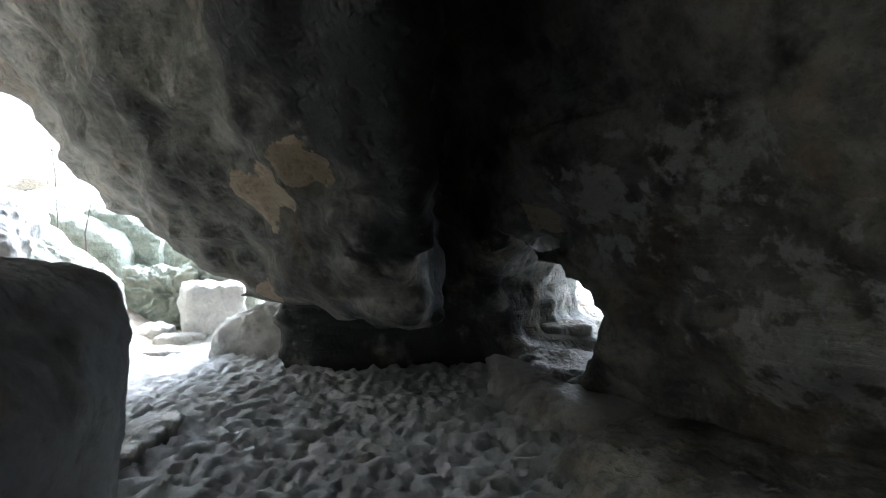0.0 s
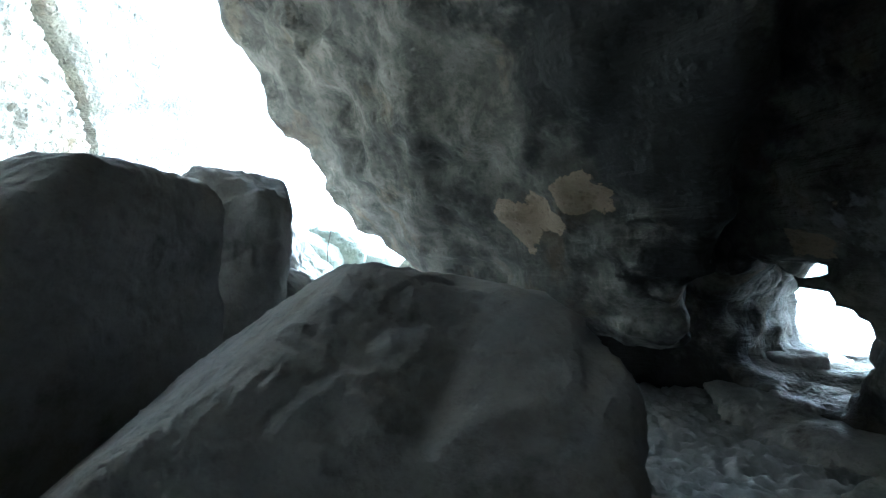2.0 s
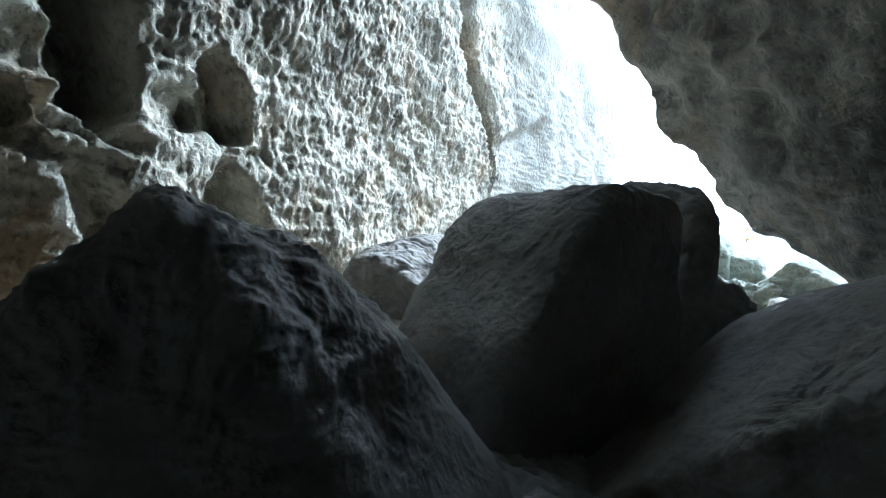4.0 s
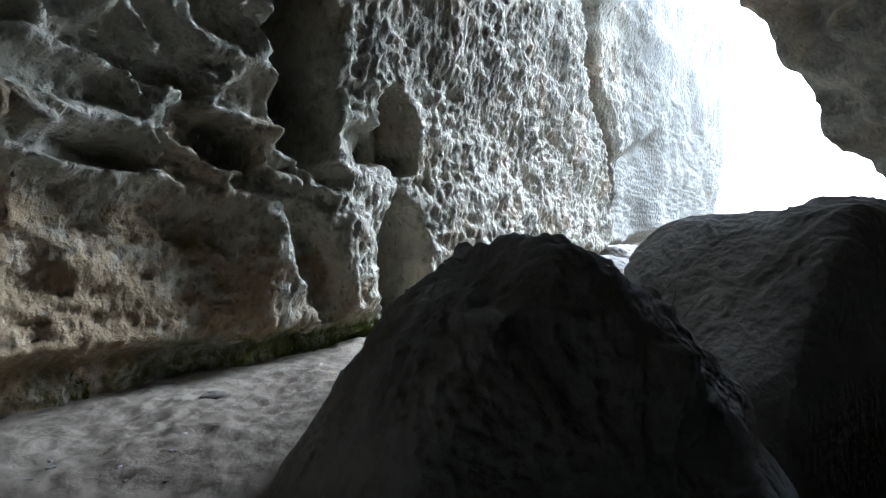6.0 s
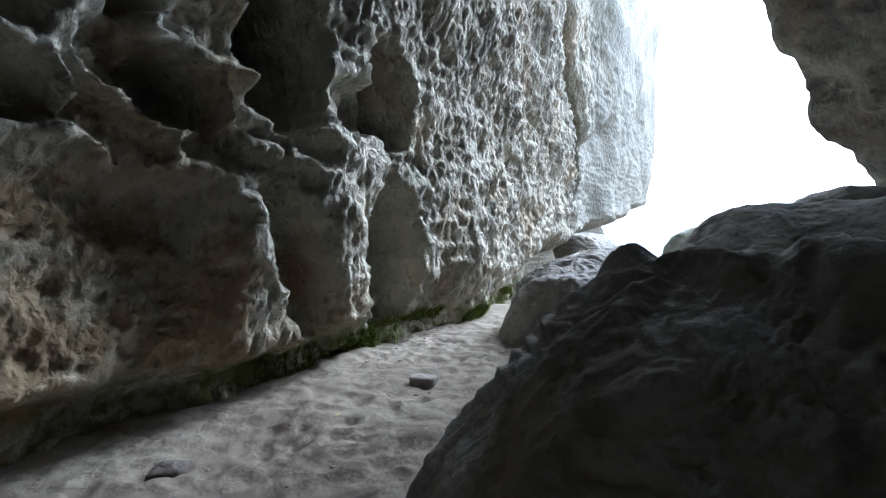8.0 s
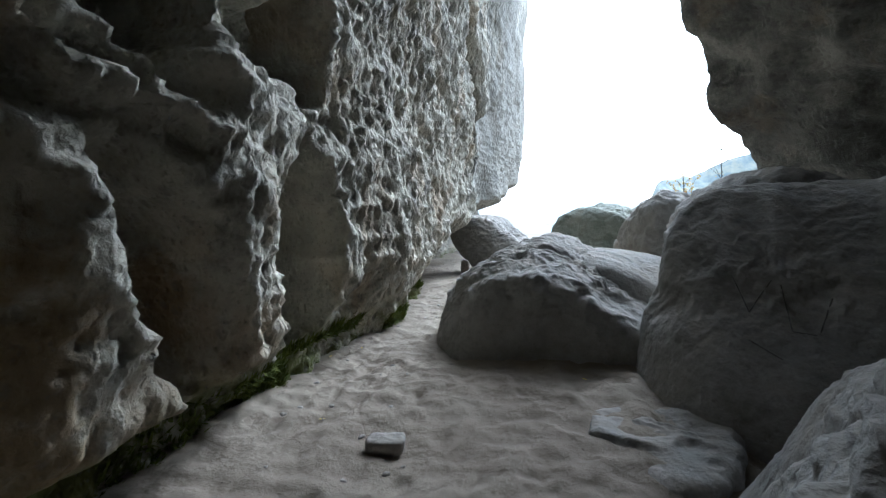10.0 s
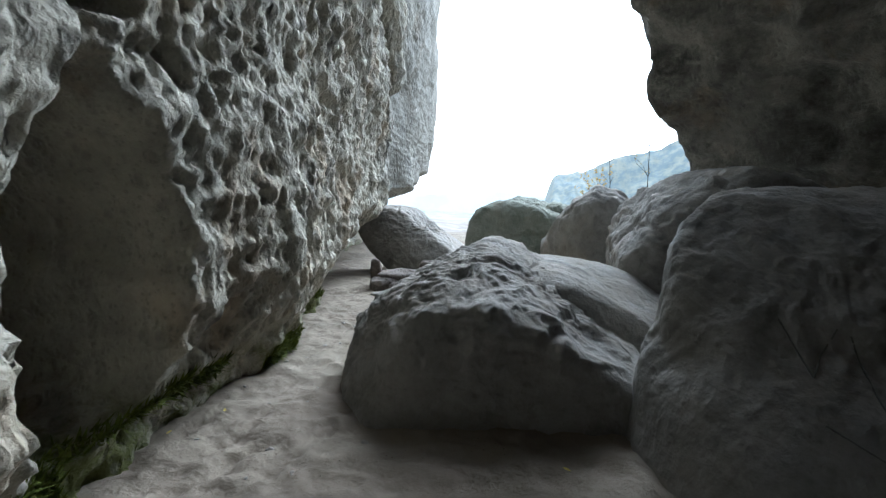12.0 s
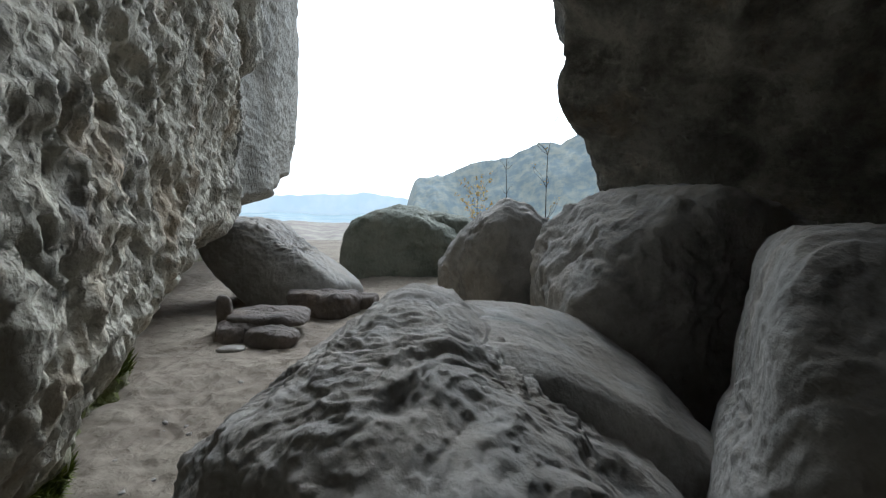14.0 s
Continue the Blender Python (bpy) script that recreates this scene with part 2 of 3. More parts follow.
def build_ground():
    xs = fine_steps([(-3000, -300, 300), (-300, -30, 30), (-30, -16, 0.7), (-16, -12, 0.1), (-12, -6.5, 0.03), (-6.5, 3, 0.045), (3, 8, 0.3), (8, 40, 4), (40, 300, 40), (300, 3001, 300)])
    ys = fine_steps([(-3000, -300, 300), (-300, -10, 29), (-10, -5, 0.2), (-5, 4, 0.03), (4, 8, 0.05), (8, 26, 0.15), (26, 80, 2), (80, 400, 20), (400, 3001, 200)])
    gx, gy = np.meshgrid(xs, ys, indexing="ij")
    p = np.stack([gx.ravel(), gy.ravel(), 0 * gx.ravel()], 1)
    z = ground_height(p[:, 0], p[:, 1])
    near = step(np.hypot(p[:, 0] + 6, p[:, 1] - 4), 30, 15)
    inside = step(p[:, 0], -6.5, -4.0)
    f1, _ = cells(p * (5.0, 7.0, 0) + 0.25 * fbm(p * 2.2, 2, 15)[:, None], 3, True)
    g1, _ = cells(p * (4, 4, 0) + 0.2 * fbm(p * 3, 2, 16)[:, None], 13, True)
    trod = inside * 0.15 * step(f1, 0.05, 0.55) + (1 - inside) * (0.012 + 0.014 * step(fbm(p * 0.9, 2, 61), 0.0, 0.3)) * step(g1, 0.05, 0.45)
    trod -= (1 - inside) * prints(p)
    trod += (0.018 + 0.006 * inside) * fbm(p * 6, 3, 5) + 0.045 * fbm(p * 1.1, 3, 8)
    z = z + near * trod
    p[:, 2] = z
    return tagged(mesh_object("ground", p, grid_faces(len(xs), len(ys)), M_SAND), "trodden pale sand floor with footprints and hollows", "ground", kind="structure")


ground = build_ground()


# ---- cliff ----
def swept_wall(name, line, us, zs, depth, mat, top=None):
    """A wall along a line of (x, y), its face pushed out of the plane by depth(u, z, points)."""
    line = np.array(line, float)
    run = np.concatenate([[0], np.cumsum(np.hypot(*np.diff(line, axis=0).T))])
    gu, gz = np.meshgrid(us, zs, indexing="ij")
    u, z = gu.ravel(), gz.ravel()
    soft = 0.9

    def place(v):
        return np.stack([sum(np.interp(v + k * soft, run, line[:, c]) for k in (-1, -0.5, 0, 0.5, 1)) / 5 for c in (0, 1)], 1)

    a, b = place(u - 0.05), place(u + 0.05)
    d = (b - a) / np.maximum(np.linalg.norm(b - a, axis=1), 1e-6)[:, None]
    out = np.stack([d[:, 1], -d[:, 0]], 1)
    flat = np.column_stack([place(u), z])
    push = depth(u, z, flat)
    flat[:, :2] += out * push[:, None]
    if top is not None:
        high = np.clip(z - 7.5, 0, 99) / (zs[-1] - 7.5)
        flat[:, 2] = np.where(z > 7.5, 7.5 + high * (np.interp(flat[:, 1], *top) - 7.5), flat[:, 2])
        last = z > zs[-1] - 1e-6
        flat[last, :2] -= out[last] * 9
    return mesh_object(name, flat, grid_faces(len(us), len(zs)), mat)


CLIFF_LINE = [(-3.0, -7.6), (-6.3, -6.2), (-8.0, -4.3), (-8.7, -2.9), (-9.45, -1.0), (-11.2, 3.6), (-12.9, 8.0), (-19.1, 24.5), (-24, 27)]


# hollows: along the wall, height, half width, half height, depth, lean
NICHES = [(-2.3, 3.75, 0.42, 1.4, 0.75, -0.15), (-1.3, 2.8, 0.42, 0.3, 0.25, 0.3), (-0.72, 3.1, 0.38, 0.58, 0.42, -0.25), (-1.97, 1.1, 0.31, 0.86, 0.32, -0.42), (-0.45, 1.25, 0.48, 0.95, 0.55, -0.06),
          (-4.1, 2.1, 0.55, 0.13, 0.2, -0.1), (-3.05, 2.38, 0.34, 0.3, 0.3, -0.5), (-3.9, 2.95, 0.7, 0.16, 0.25, -0.2)]
CRACK = ([2.6, 3.3, 3.8, 4.4, 5.5, 6.2, 7.8, 12.0], [7.75, 7.8, 7.75, 7.1, 6.3, 5.4, 4.95, 4.2])


def cliff_depth(u, z, p):
    y = p[:, 1]
    lip = np.interp(y, [-6, -1.8, -1, 3, 4.2, 6, 10, 24], [0.3, 0.32, 0.5, 0.7, 0.9, 1.3, 1.8, 3.8])
    cut = np.interp(y, [-6, -3, -1, 3, 4.2, 6, 10, 24], [0.5, 0.5, 0.35, 0.4, 0.45, 1.3, 2.1, 2.5])
    wave = fbm(p * 1.1, 3, 33)
    sharp = step(y, -0.4, -1.6)
    d = -cut * step(z + 0.2 * wave * (1 - 0.6 * sharp), lip + 0.3 - 0.2 * sharp, lip - 0.55 + 0.35 * sharp)
    d += 0.12 * np.clip(z - 3, 0, 6)
    d += 0.2 * fbm(p * 0.55, 4, 2)
    south = step(y, 0.6, -1.2)
    bend = 0.22 * fbm(p * 1.5, 4, 9)
    for cy, cz, ry, rz, deep, lean in NICHES:
        across = y - cy - lean * (z - cz)
        r = ((np.abs(across) / ry) ** 2.6 + (np.abs(z - cz) / rz) ** 2.6) ** (1 / 2.6) + bend
        d -= 2.4 * deep * step(r, 1.05, 0.8) * (0.2 + 0.8 * np.clip(across / (2 * ry) + 0.5, 0, 1))
    # slanting runnels above the ochre foot
    along, across = y - 0.55 * z, z + 0.55 * y
    warp = fbm(p * 1.5, 3, 19)
    slant = np.stack([along * 1.0 + 0.35 * warp, across * 1.9 + 0.5 * warp, 0 * z], 1)
    f1, f2 = cells(slant, 12, True)
    high = step(z, 1.7, 2.2) * step(y, -1.5, -2.2)
    d -= high * (0.26 * step(f2 - f1, 0.04, 0.5) - 0.06)
    # the rib between the lower hollows, and the ledge over them
    rib = y + 1.34 + 0.36 * (z - 1.2) + 0.08 * wave
    d += 0.06 * step(rib, -0.36, -0.22) * step(rib, 0.5, 0.1) * step(z, 0.3, 0.7) * step(z, 3.3, 2.5)
    shelf = (z - 2.27 + 0.1 * (y + 1.5) + 0.1 * wave) / 0.13
    d += 0.07 * np.exp(-shelf ** 2) * step(y, -3.2, -2.4) * step(y, 0.5, -0.3)
    foot = step(y, -2.45, -3.0) * step(z + 0.15 * (y + 3.5), 2.05, 1.6)
    d += foot * (0.05 * fbm(p * 2.6, 5, 23, 0.6) + 0.025 * ridged(p * (3, 3, 8), 3, 26) - 0.38)
    # chimney crack, with a proud rib beyond it that is undercut below
    line = np.interp(z, *CRACK) + 0.1 * wave
    gap = np.interp(z, [3, 5, 8], [0.12, 0.15, 0.25])
    d -= 1.6 * step(np.abs(y - line), gap * 1.4, gap * 0.7) * step(z, 2.5, 3.2)
    beyond = step(y, line + 0.1, line + 0.6)
    d += 0.22 * beyond * step(y, 14, 10)
    d -= 0.5 * beyond * step(z, 4.9 + 0.42 * (y - 8.5), 4.3 + 0.42 * (y - 8.5)) * step(y, 13, 10.5)
    rough_part = 1 - 0.75 * beyond
    f1, f2 = cells(p * (2.6, 2.6, 1.5) + 0.5 * fbm(p * 2.4, 2, 4)[:, None], 21)
    d -= 0.04 * step(f2 - f1, 0.05, 0.45) * step(fbm(p * 0.7, 2, 30), -0.5, 0.3) * step(z, 0.4, 1.1) * (1 - foot) * (1 - 0.6 * south * high) * rough_part
    wide = 0.5 + 0.5 * step(fbm(p * 0.8, 2, 31), -0.25, 0.3)
    f1, f2 = cells(p * (8.5, 8.5, 4.0) + 0.35 * fbm(p * 6, 2, 44)[:, None], 22)
    d -= 0.065 * step(f1, 0.55, 0.12) * (1 - 0.85 * foot) * wide * rough_part
    f1, f2 = cells(p * (15, 15, 9) + 0.3 * fbm(p * 9, 2, 46)[:, None], 24)
    d -= 0.03 * step(f1, 0.5, 0.1) * rough_part
    d += 0.035 * fbm(p * (5, 5, 4), 4, 17, 0.6) + 0.03 * ridged(p * (2, 2, 5), 3, 47)
    return d


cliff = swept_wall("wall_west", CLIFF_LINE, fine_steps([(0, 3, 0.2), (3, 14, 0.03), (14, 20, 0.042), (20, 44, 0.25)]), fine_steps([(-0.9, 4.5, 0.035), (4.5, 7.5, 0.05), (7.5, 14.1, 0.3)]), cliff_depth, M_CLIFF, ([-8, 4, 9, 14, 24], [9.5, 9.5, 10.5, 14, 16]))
tagged(cliff, "pale honeycombed sandstone cliff with a mossy undercut foot", "rock wall", kind="structure")


def plain_depth(u, z, p):
    return 0.35 * fbm(p * 0.5, 4, 40) + 0.05 * fbm(p * 3, 3, 41)


# unseen closing wall, added to shut out light from behind
back = swept_wall("wall_south_unseen", [(5.6, 6.0), (6.0, 0.0), (4.0, -5.0), (0.0, -6.6), (-3.4, -7.6), (-5.5, -7.8)], np.arange(0, 27, 0.2), np.arange(-2, 9.5, 0.2), plain_depth, M_UNSEEN)
tagged(back, "unseen dark sandstone wall added to close the cave", "rock wall", kind="structure")


# ---- overhang ----
def net(density, lo, hi, h):
    """The surface where density passes zero, positive inside, as a mesh of quads."""
    axes = [np.arange(a, b + h, h) for a, b in zip(lo, hi)]
    shape = [len(a) for a in axes]
    pts = np.stack(np.meshgrid(*axes, indexing="ij"), -1).reshape(-1, 3)
    v = density(pts).reshape(shape)
    s = v > 0
    total = np.zeros([n - 1 for n in shape] + [3])
    count = np.zeros([n - 1 for n in shape])
    idx = np.indices(shape).transpose(1, 2, 3, 0).astype(float)
    full = (slice(None),) * 3
    crossings = []
    for ax in range(3):
        a, b = list(full), list(full)
        a[ax], b[ax] = slice(0, -1), slice(1, None)
        va, vb = v[tuple(a)], v[tuple(b)]
        hit = (va > 0) != (vb > 0)
        w = np.argwhere(hit)
        t = va[hit] / (va[hit] - vb[hit])
        pos = w.astype(float)
        pos[:, ax] += t
        o1, o2 = [k for k in range(3) if k != ax]
        for da in (0, -1):
            for db in (0, -1):
                c = w.copy()
                c[:, o1] += da
                c[:, o2] += db
                ok = (c >= 0).all(1) & (c < np.array(count.shape)).all(1)
                np.add.at(total, tuple(c[ok].T), pos[ok])
                np.add.at(count, tuple(c[ok].T), 1)
        crossings.append((ax, w, va[hit] > 0))
    used = count > 0
    number = np.full(count.shape, -1)
    number[used] = np.arange(used.sum())
    verts = total[used] / count[used][:, None] * h + np.array(lo)
    faces = []
    for ax, w, inside in crossings:
        o1, o2 = (ax + 1) % 3, (ax + 2) % 3
        ring = []
        for da, db in ((0, 0), (-1, 0), (-1, -1), (0, -1)):
            c = w.copy()
            c[:, o1] += da
            c[:, o2] += db
            ring.append(c)
        ok = np.all([(c >= 0).all(1) & (c < np.array(count.shape)).all(1) for c in ring], axis=0)
        q = np.stack([number[tuple(c[ok].T)] for c in ring], 1)
        flip = ~inside[ok]
        q[flip] = q[flip][:, ::-1]
        faces.append(q)
    return verts, np.concatenate(faces)


def soft_min(a, b, k=0.25):
    h = np.clip(0.5 + 0.5 * (b - a) / k, 0, 1)
    return b + (a - b) * h - k * h * (1 - h)


def soft_max(a, b, k=0.25):
    return -soft_min(-a, -b, k)


def overhang_density(p):
    x, y, z = p.T
    lean = (z - (2.3 - 1.1 * (y - 5) - 0.87 * (x + 2.7))) / 1.75
    lip = z - np.interp(x, [-6.9, -6.65, -6.5, -5.33, -4.4, -3.5, -1.5, 2], [3.0, 2.6, 1.75, 1.35, 0.75, 0.2, 0.0, -0.2])
    nose = np.interp(z, [1.6, 2.4, 2.8, 3.4, 3.9, 4.2, 5.1, 6.2, 9], [-6.6, -7.0, -7.25, -7.35, -7.3, -7.2, -7.38, -7.45, -7.3])
    end = (x - nose) * 0.92 - (y - 6.5) * 0.39
    mass = soft_min(soft_min(lean, lip, 0.3), end, 0.2)
    mass = soft_min(mass, -0.2 - x, 0.4)
    right = -((x - 2.07) * -0.8 + (y - 3.63) * -0.5 + (z - 1.93) * -0.42)
    rear = soft_min(y - 8.4 - 0.15 * (x + 1), x + 2.9, 0.4)
    rear = np.minimum(rear, 6 - x)
    d = soft_max(soft_max(mass, right, 0.3), rear, 0.3)
    # tunnel to the open air
    ax = np.array([0.55, 0.835, 0.02])
    q = p - (2.5, 8.2, 0.08)
    along = q @ ax
    side = q[:, 0] * 0.835 - q[:, 1] * 0.55
    up = q[:, 2] - 0.02 * along
    flare = 1 + 0.05 * np.clip(along, 0, 2) + 0.28 * np.clip(along - 2.0, 0, 3)
    hole = np.sqrt((side / (0.92 * flare)) ** 2 + (up / (1.2 * flare)) ** 2) - 1
    d = soft_min(d, hole * 0.8 + 3 * np.clip(-along - 2.5, 0, 9), 0.3)
    rough = 0.17 * fbm(p * (0.8, 0.8, 1.1), 3, 50) + 0.045 * fbm(p * (2.2, 2.2, 3.0), 3, 52) + 0.05 * ridged(p * (1.2, 1.2, 3.2), 3, 55)
    rough += 0.05 * ridged(p * (0.35, 0.35, 3.6), 2, 58)
    close = np.abs(d) < 0.8
    out = d.copy()
    out[close] = d[close] + rough[close]
    bounds = np.minimum(np.minimum(8.85 - z, 5.3 - x), 12.8 - y)
    return np.minimum(out, bounds)


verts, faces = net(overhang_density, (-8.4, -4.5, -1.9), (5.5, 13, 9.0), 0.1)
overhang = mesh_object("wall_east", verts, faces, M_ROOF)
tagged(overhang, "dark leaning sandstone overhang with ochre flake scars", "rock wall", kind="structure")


# roof out of view, added to block sky light from overhead
def build_unseen_ceiling():
    xs, ys = np.arange(-16, 8, 0.4), np.arange(-9, 3.1, 0.4)
    gx, gy = np.meshgrid(xs, ys, indexing="ij")
    p = np.stack([gx.ravel(), gy.ravel(), 0 * gx.ravel() + 8.8], 1)
    p[:, 2] += 0.4 * fbm(p * 0.6, 3, 60)
    return tagged(mesh_object("ceiling", p, grid_faces(len(xs), len(ys))[:, ::-1], M_UNSEEN), "unseen dark sandstone roof added high above the cleft", "ceiling", kind="structure")


build_unseen_ceiling()


# ---- boulders ----
def ball_grid(n):
    """Directions and quads of a cube blown up into a ball."""
    k = np.tan(np.linspace(-1, 1, n) * math.pi / 4)
    a, b = np.meshgrid(k, k, indexing="ij")
    a, b, one = a.ravel(), b.ravel(), np.ones(n * n)
    sides = [(one, a, b), (-one, b, a), (b, one, a), (a, -one, b), (a, b, one), (b, a, -one)]
    pts = np.concatenate([np.stack(s, 1) for s in sides])
    faces = np.concatenate([grid_faces(n, n) + i * n * n for i in range(6)])
    pts /= np.linalg.norm(pts, axis=1)[:, None]
    key = np.round(pts * 1e5).astype(np.int64)
    _, first, back_to = np.unique(key, axis=0, return_index=True, return_inverse=True)
    return pts[first], back_to.ravel()[faces]


def boulder(name, centre, half, turn, cuts, mat, label, n=40, seed=0, rough=0.12, sharp=9, category="boulder", pit=0.03, furrows=()):
    """A block with half sizes, turned about z, with further flat cuts (nx, ny, nz, distance) in the world's directions, all edges worn round."""
    d, faces = ball_grid(n)
    c, s = math.cos(radians(turn)), math.sin(radians(turn))
    planes = [((c, s, 0.0), half[0]), ((-c, -s, 0.0), half[0]), ((-s, c, 0.0), half[1]), ((s, -c, 0.0), half[1]), ((0, 0, 1.0), half[2]), ((0, 0, -1.0), half[2])]
    planes += [(tuple(Vector(k[:3]).normalized()), k[3]) for k in cuts]
    if category == "stone":
        pick = random.Random(seed)
        for k in range(7):
            v = Vector((pick.gauss(0, 1), pick.gauss(0, 1), pick.gauss(0, 0.6))).normalized()
            reach = math.sqrt(sum((v[a] * half[a]) ** 2 for a in range(3)))
            planes.append((tuple(v), reach * pick.uniform(1.0, 1.25)))
    r = sum(np.maximum(d @ np.array(nrm) / dist, 0) ** sharp for nrm, dist in planes) ** (-1 / sharp)
    p = d * r[:, None]
    w = p + np.array(centre)
    size = float(np.mean(half))
    off = rough * size * 0.9 * fbm(w * (0.9 / max(size, 0.3)), 4, 70 + seed)
    off += rough * 0.45 * min(size, 1) * ridged(w * 1.7 / max(size, 0.4), 3, 90 + seed)
    bend = w + 0.25 * np.stack([fbm(w * 1.8 + 9 * k, 2, 140 + k) for k in range(3)], 1)
    off += pit * min(size, 1) * (0.9 * fbm(bend * (6, 6, 8), 4, 110 + seed, 0.62) + 0.8 * ridged(bend * (2.2, 2.2, 3.4), 2, 115 + seed))
    f1, _ = cells(bend * 2.6, 130 + seed)
    off -= 1.6 * pit * min(size, 1) * step(f1, 0.42, 0.1) * step(fbm(w * 1.2, 2, 150), -0.1, 0.4)
    off *= 0.4 + 0.6 * step(d[:, 2], -0.1, 0.5)
    # worn furrows along sloping planes: direction, offset, half width, depth
    for fx, fy, fz, at, wide, deep in furrows:
        gap = (p @ np.array([fx, fy, fz]) - at + 0.25 * fbm(w * 0.9, 2, 160 + seed)) / wide
        off -= deep * np.exp(-gap ** 2)
    p = p + d * off[:, None]
    ob = mesh_object(name, p, faces, mat)
    ob.location = centre
    return tagged(ob, label, category)


S1, S2 = "boulders in the cleft", "stones on the floor"
boulder("boulder", (-5.4, -1.65, 0.15), (1.25, 1.5, 1.42), 0, [(-0.85, 0.2, 0.5, 1.08), (-0.07, -0.86, 0.5, 1.08), (-0.08, -0.64, 0.77, 1.08), (0.25, 0.59, 0.77, 0.9), (0.13, 0.35, 0.93, 0.95), (0.36, 0.68, 0.64, 1.0), (-0.45, -0.7, 0.56, 1.18), (-0.42, -0.58, 0.7, 1.17), (-0.24, -0.35, 0.91, 1.26), (0.24, 0.13, 0.96, 1.28), (0.43, 0.29, 0.86, 1.14), (0.62, 0.41, 0.67, 1.02), (0.74, 0.44, 0.51, 1.0), (-0.64, -0.42, 0.64, 1.3), (0.85, -0.4, 0.34, 1.15)], M_BOULDER, "large dark grey sandstone boulder with a worn crest on sand", 150, 1, 0.05, 36, "boulder", 0.026, [(0.2, 0.85, 0.5, 0.62, 0.12, 0.05), (0.6, 0.3, 0.75, 0.78, 0.09, 0.04)])
boulder("boulder", (-2.92, 1.42, -0.34), (1.8, 1.5, 1.4), -12, [(-0.54, -0.34, 0.77, 0.78), (-0.5, -0.2, 0.84, 0.95), (0.08, 0.08, 0.99, 1.31), (0.84, 0.54, -0.1, 1.56), (0.96, 0.22, -0.16, 1.52), (0.8, 0.28, 0.53, 1.78), (0.1, -0.7, 0.7, 1.08), (0.0, -1.0, 0.1, 0.8)], M_BOULDER, "broad ridged grey sandstone block inside the cave", 130, 2, 0.03, 30, "boulder", 0.02, [(-0.3, -0.5, 0.8, 0.72, 0.1, 0.04)])
carved = boulder("boulder", (-6.2, 1.9, 0.3), (1.25, 1.6, 1.45), 0, [(-0.91, 0.41, 0.15, 0.9), (0.0, -0.75, 0.66, 1.05), (-0.75, -0.6, 0.25, 1.3)], M_BOULDER, "tall grey sandstone boulder with carved scratches on its face", 130, 3, 0.05, 12, "boulder", 0.016, furrows=[(0.15, 0.0, 1.0, 0.5, 0.2, 0.06)])
boulder("boulder", (-8.62, 2.2, 0.2), (1.3, 1.22, 1.3), 15, [(0.5, 0.0, 0.86, 0.85), (-0.6, 0.0, 0.8, 0.97), (0, -0.29, 0.96, 0.98), (-0.6, -0.6, 0.4, 1.15)], M_BOULDER, "low grey sandstone boulder with a knobbly dusted top", 150, 4, 0.075, 14, "boulder", 0.028)
boulder("boulder", (-7.7, 3.2, 0.15), (1.1, 0.9, 0.9), 10, [(0.5, -0.1, 0.86, 0.68)], M_BOULDER, "smooth sloping rock dusted with sand between boulders", 50, 18, 0.05, 8, "boulder", 0.01)
boulder("boulder", (-6.37, 5.0, 0.5), (1.25, 0.95, 1.65), 8, [(0.4, 0.0, 0.92, 1.66), (-0.6, -0.3, 0.7, 1.35), (0.75, 0.66, 0.0, 0.78)], M_BOULDER, "big dark sandstone boulder leaning under the overhang", 80, 5, 0.08, 11)
boulder("boulder", (-5.45, 5.2, -0.5), (0.95, 0.6, 1.25), 0, [(0.74, 0, 0.67, 0.92)], M_BOULDER, "low dark boulder sloping down beside a bigger one", 60, 25, 0.08, 11)
boulder("boulder", (-7.8, 7.4, 0.6), (0.95, 1.0, 1.5), 30, [(-0.7, 0.0, 0.7, 1.15), (0.57, 0, 0.82, 1.12)], M_BOULDER, "round-shouldered grey boulder in the cleft mouth", 60, 6)
boulder("boulder", (-10.6, 13.2, 0.6), (1.9, 1.6, 1.35), 15, [(-0.7, 0, 0.7, 1.5), (0.5, 0, 0.85, 1.35)], M_FAR, "broad green-grey lichened boulder at the cleft mouth", 60, 7, 0.1)
boulder("boulder", (-12.15, 8.3, 0.85), (1.35, 0.8, 0.85), -15, [(0.55, 0, 0.83, 0.5), (-0.6, -0.2, -0.7, 0.95), (0.2, -0.8, 0.5, 0.75)], M_BOULDER, "tilted grey sandstone slab beside the sandy path", 70, 8, 0.07, 12)
boulder("boulder", (-9.2, 13.8, 0.55), (0.95, 1.0, 1.35), 20, [(0.5, 0, 0.86, 1.15)], M_FAR, "rounded green-grey lichened boulder beside a broader one", 46, 19, 0.09)
boulder("boulder", (-7.35, 8.4, -0.2), (1.15, 0.9, 1.6), 0, [(0.57, 0, 0.82, 0.98)], M_FAR, "sloping green-edged sandstone slab in the daylight", 60, 9, 0.06)
boulder("boulder", (-6.1, 13.2, -0.2), (1.2, 0.9, 1.15), 0, [(-0.6, 0, 0.75, 0.9), (0.6, 0, 0.75, 0.9)], M_FAR, "green-tinged boulder outside the cave mouth", 40, 10)
boulder("boulder", (-5.7, 11.6, -0.85), (0.68, 0.6, 0.75), 30, [], M_PALE, "smooth pale boulder by the cave mouth", 40, 11)
boulder("boulder", (-3.95, 9.9, -1.1), (0.8, 0.65, 0.68), 10, [(-0.5, 0, 0.8, 0.58), (0.1, -0.6, 0.7, 0.7)], M_PALE, "sloping pale stone against the cave wall", 40, 12)
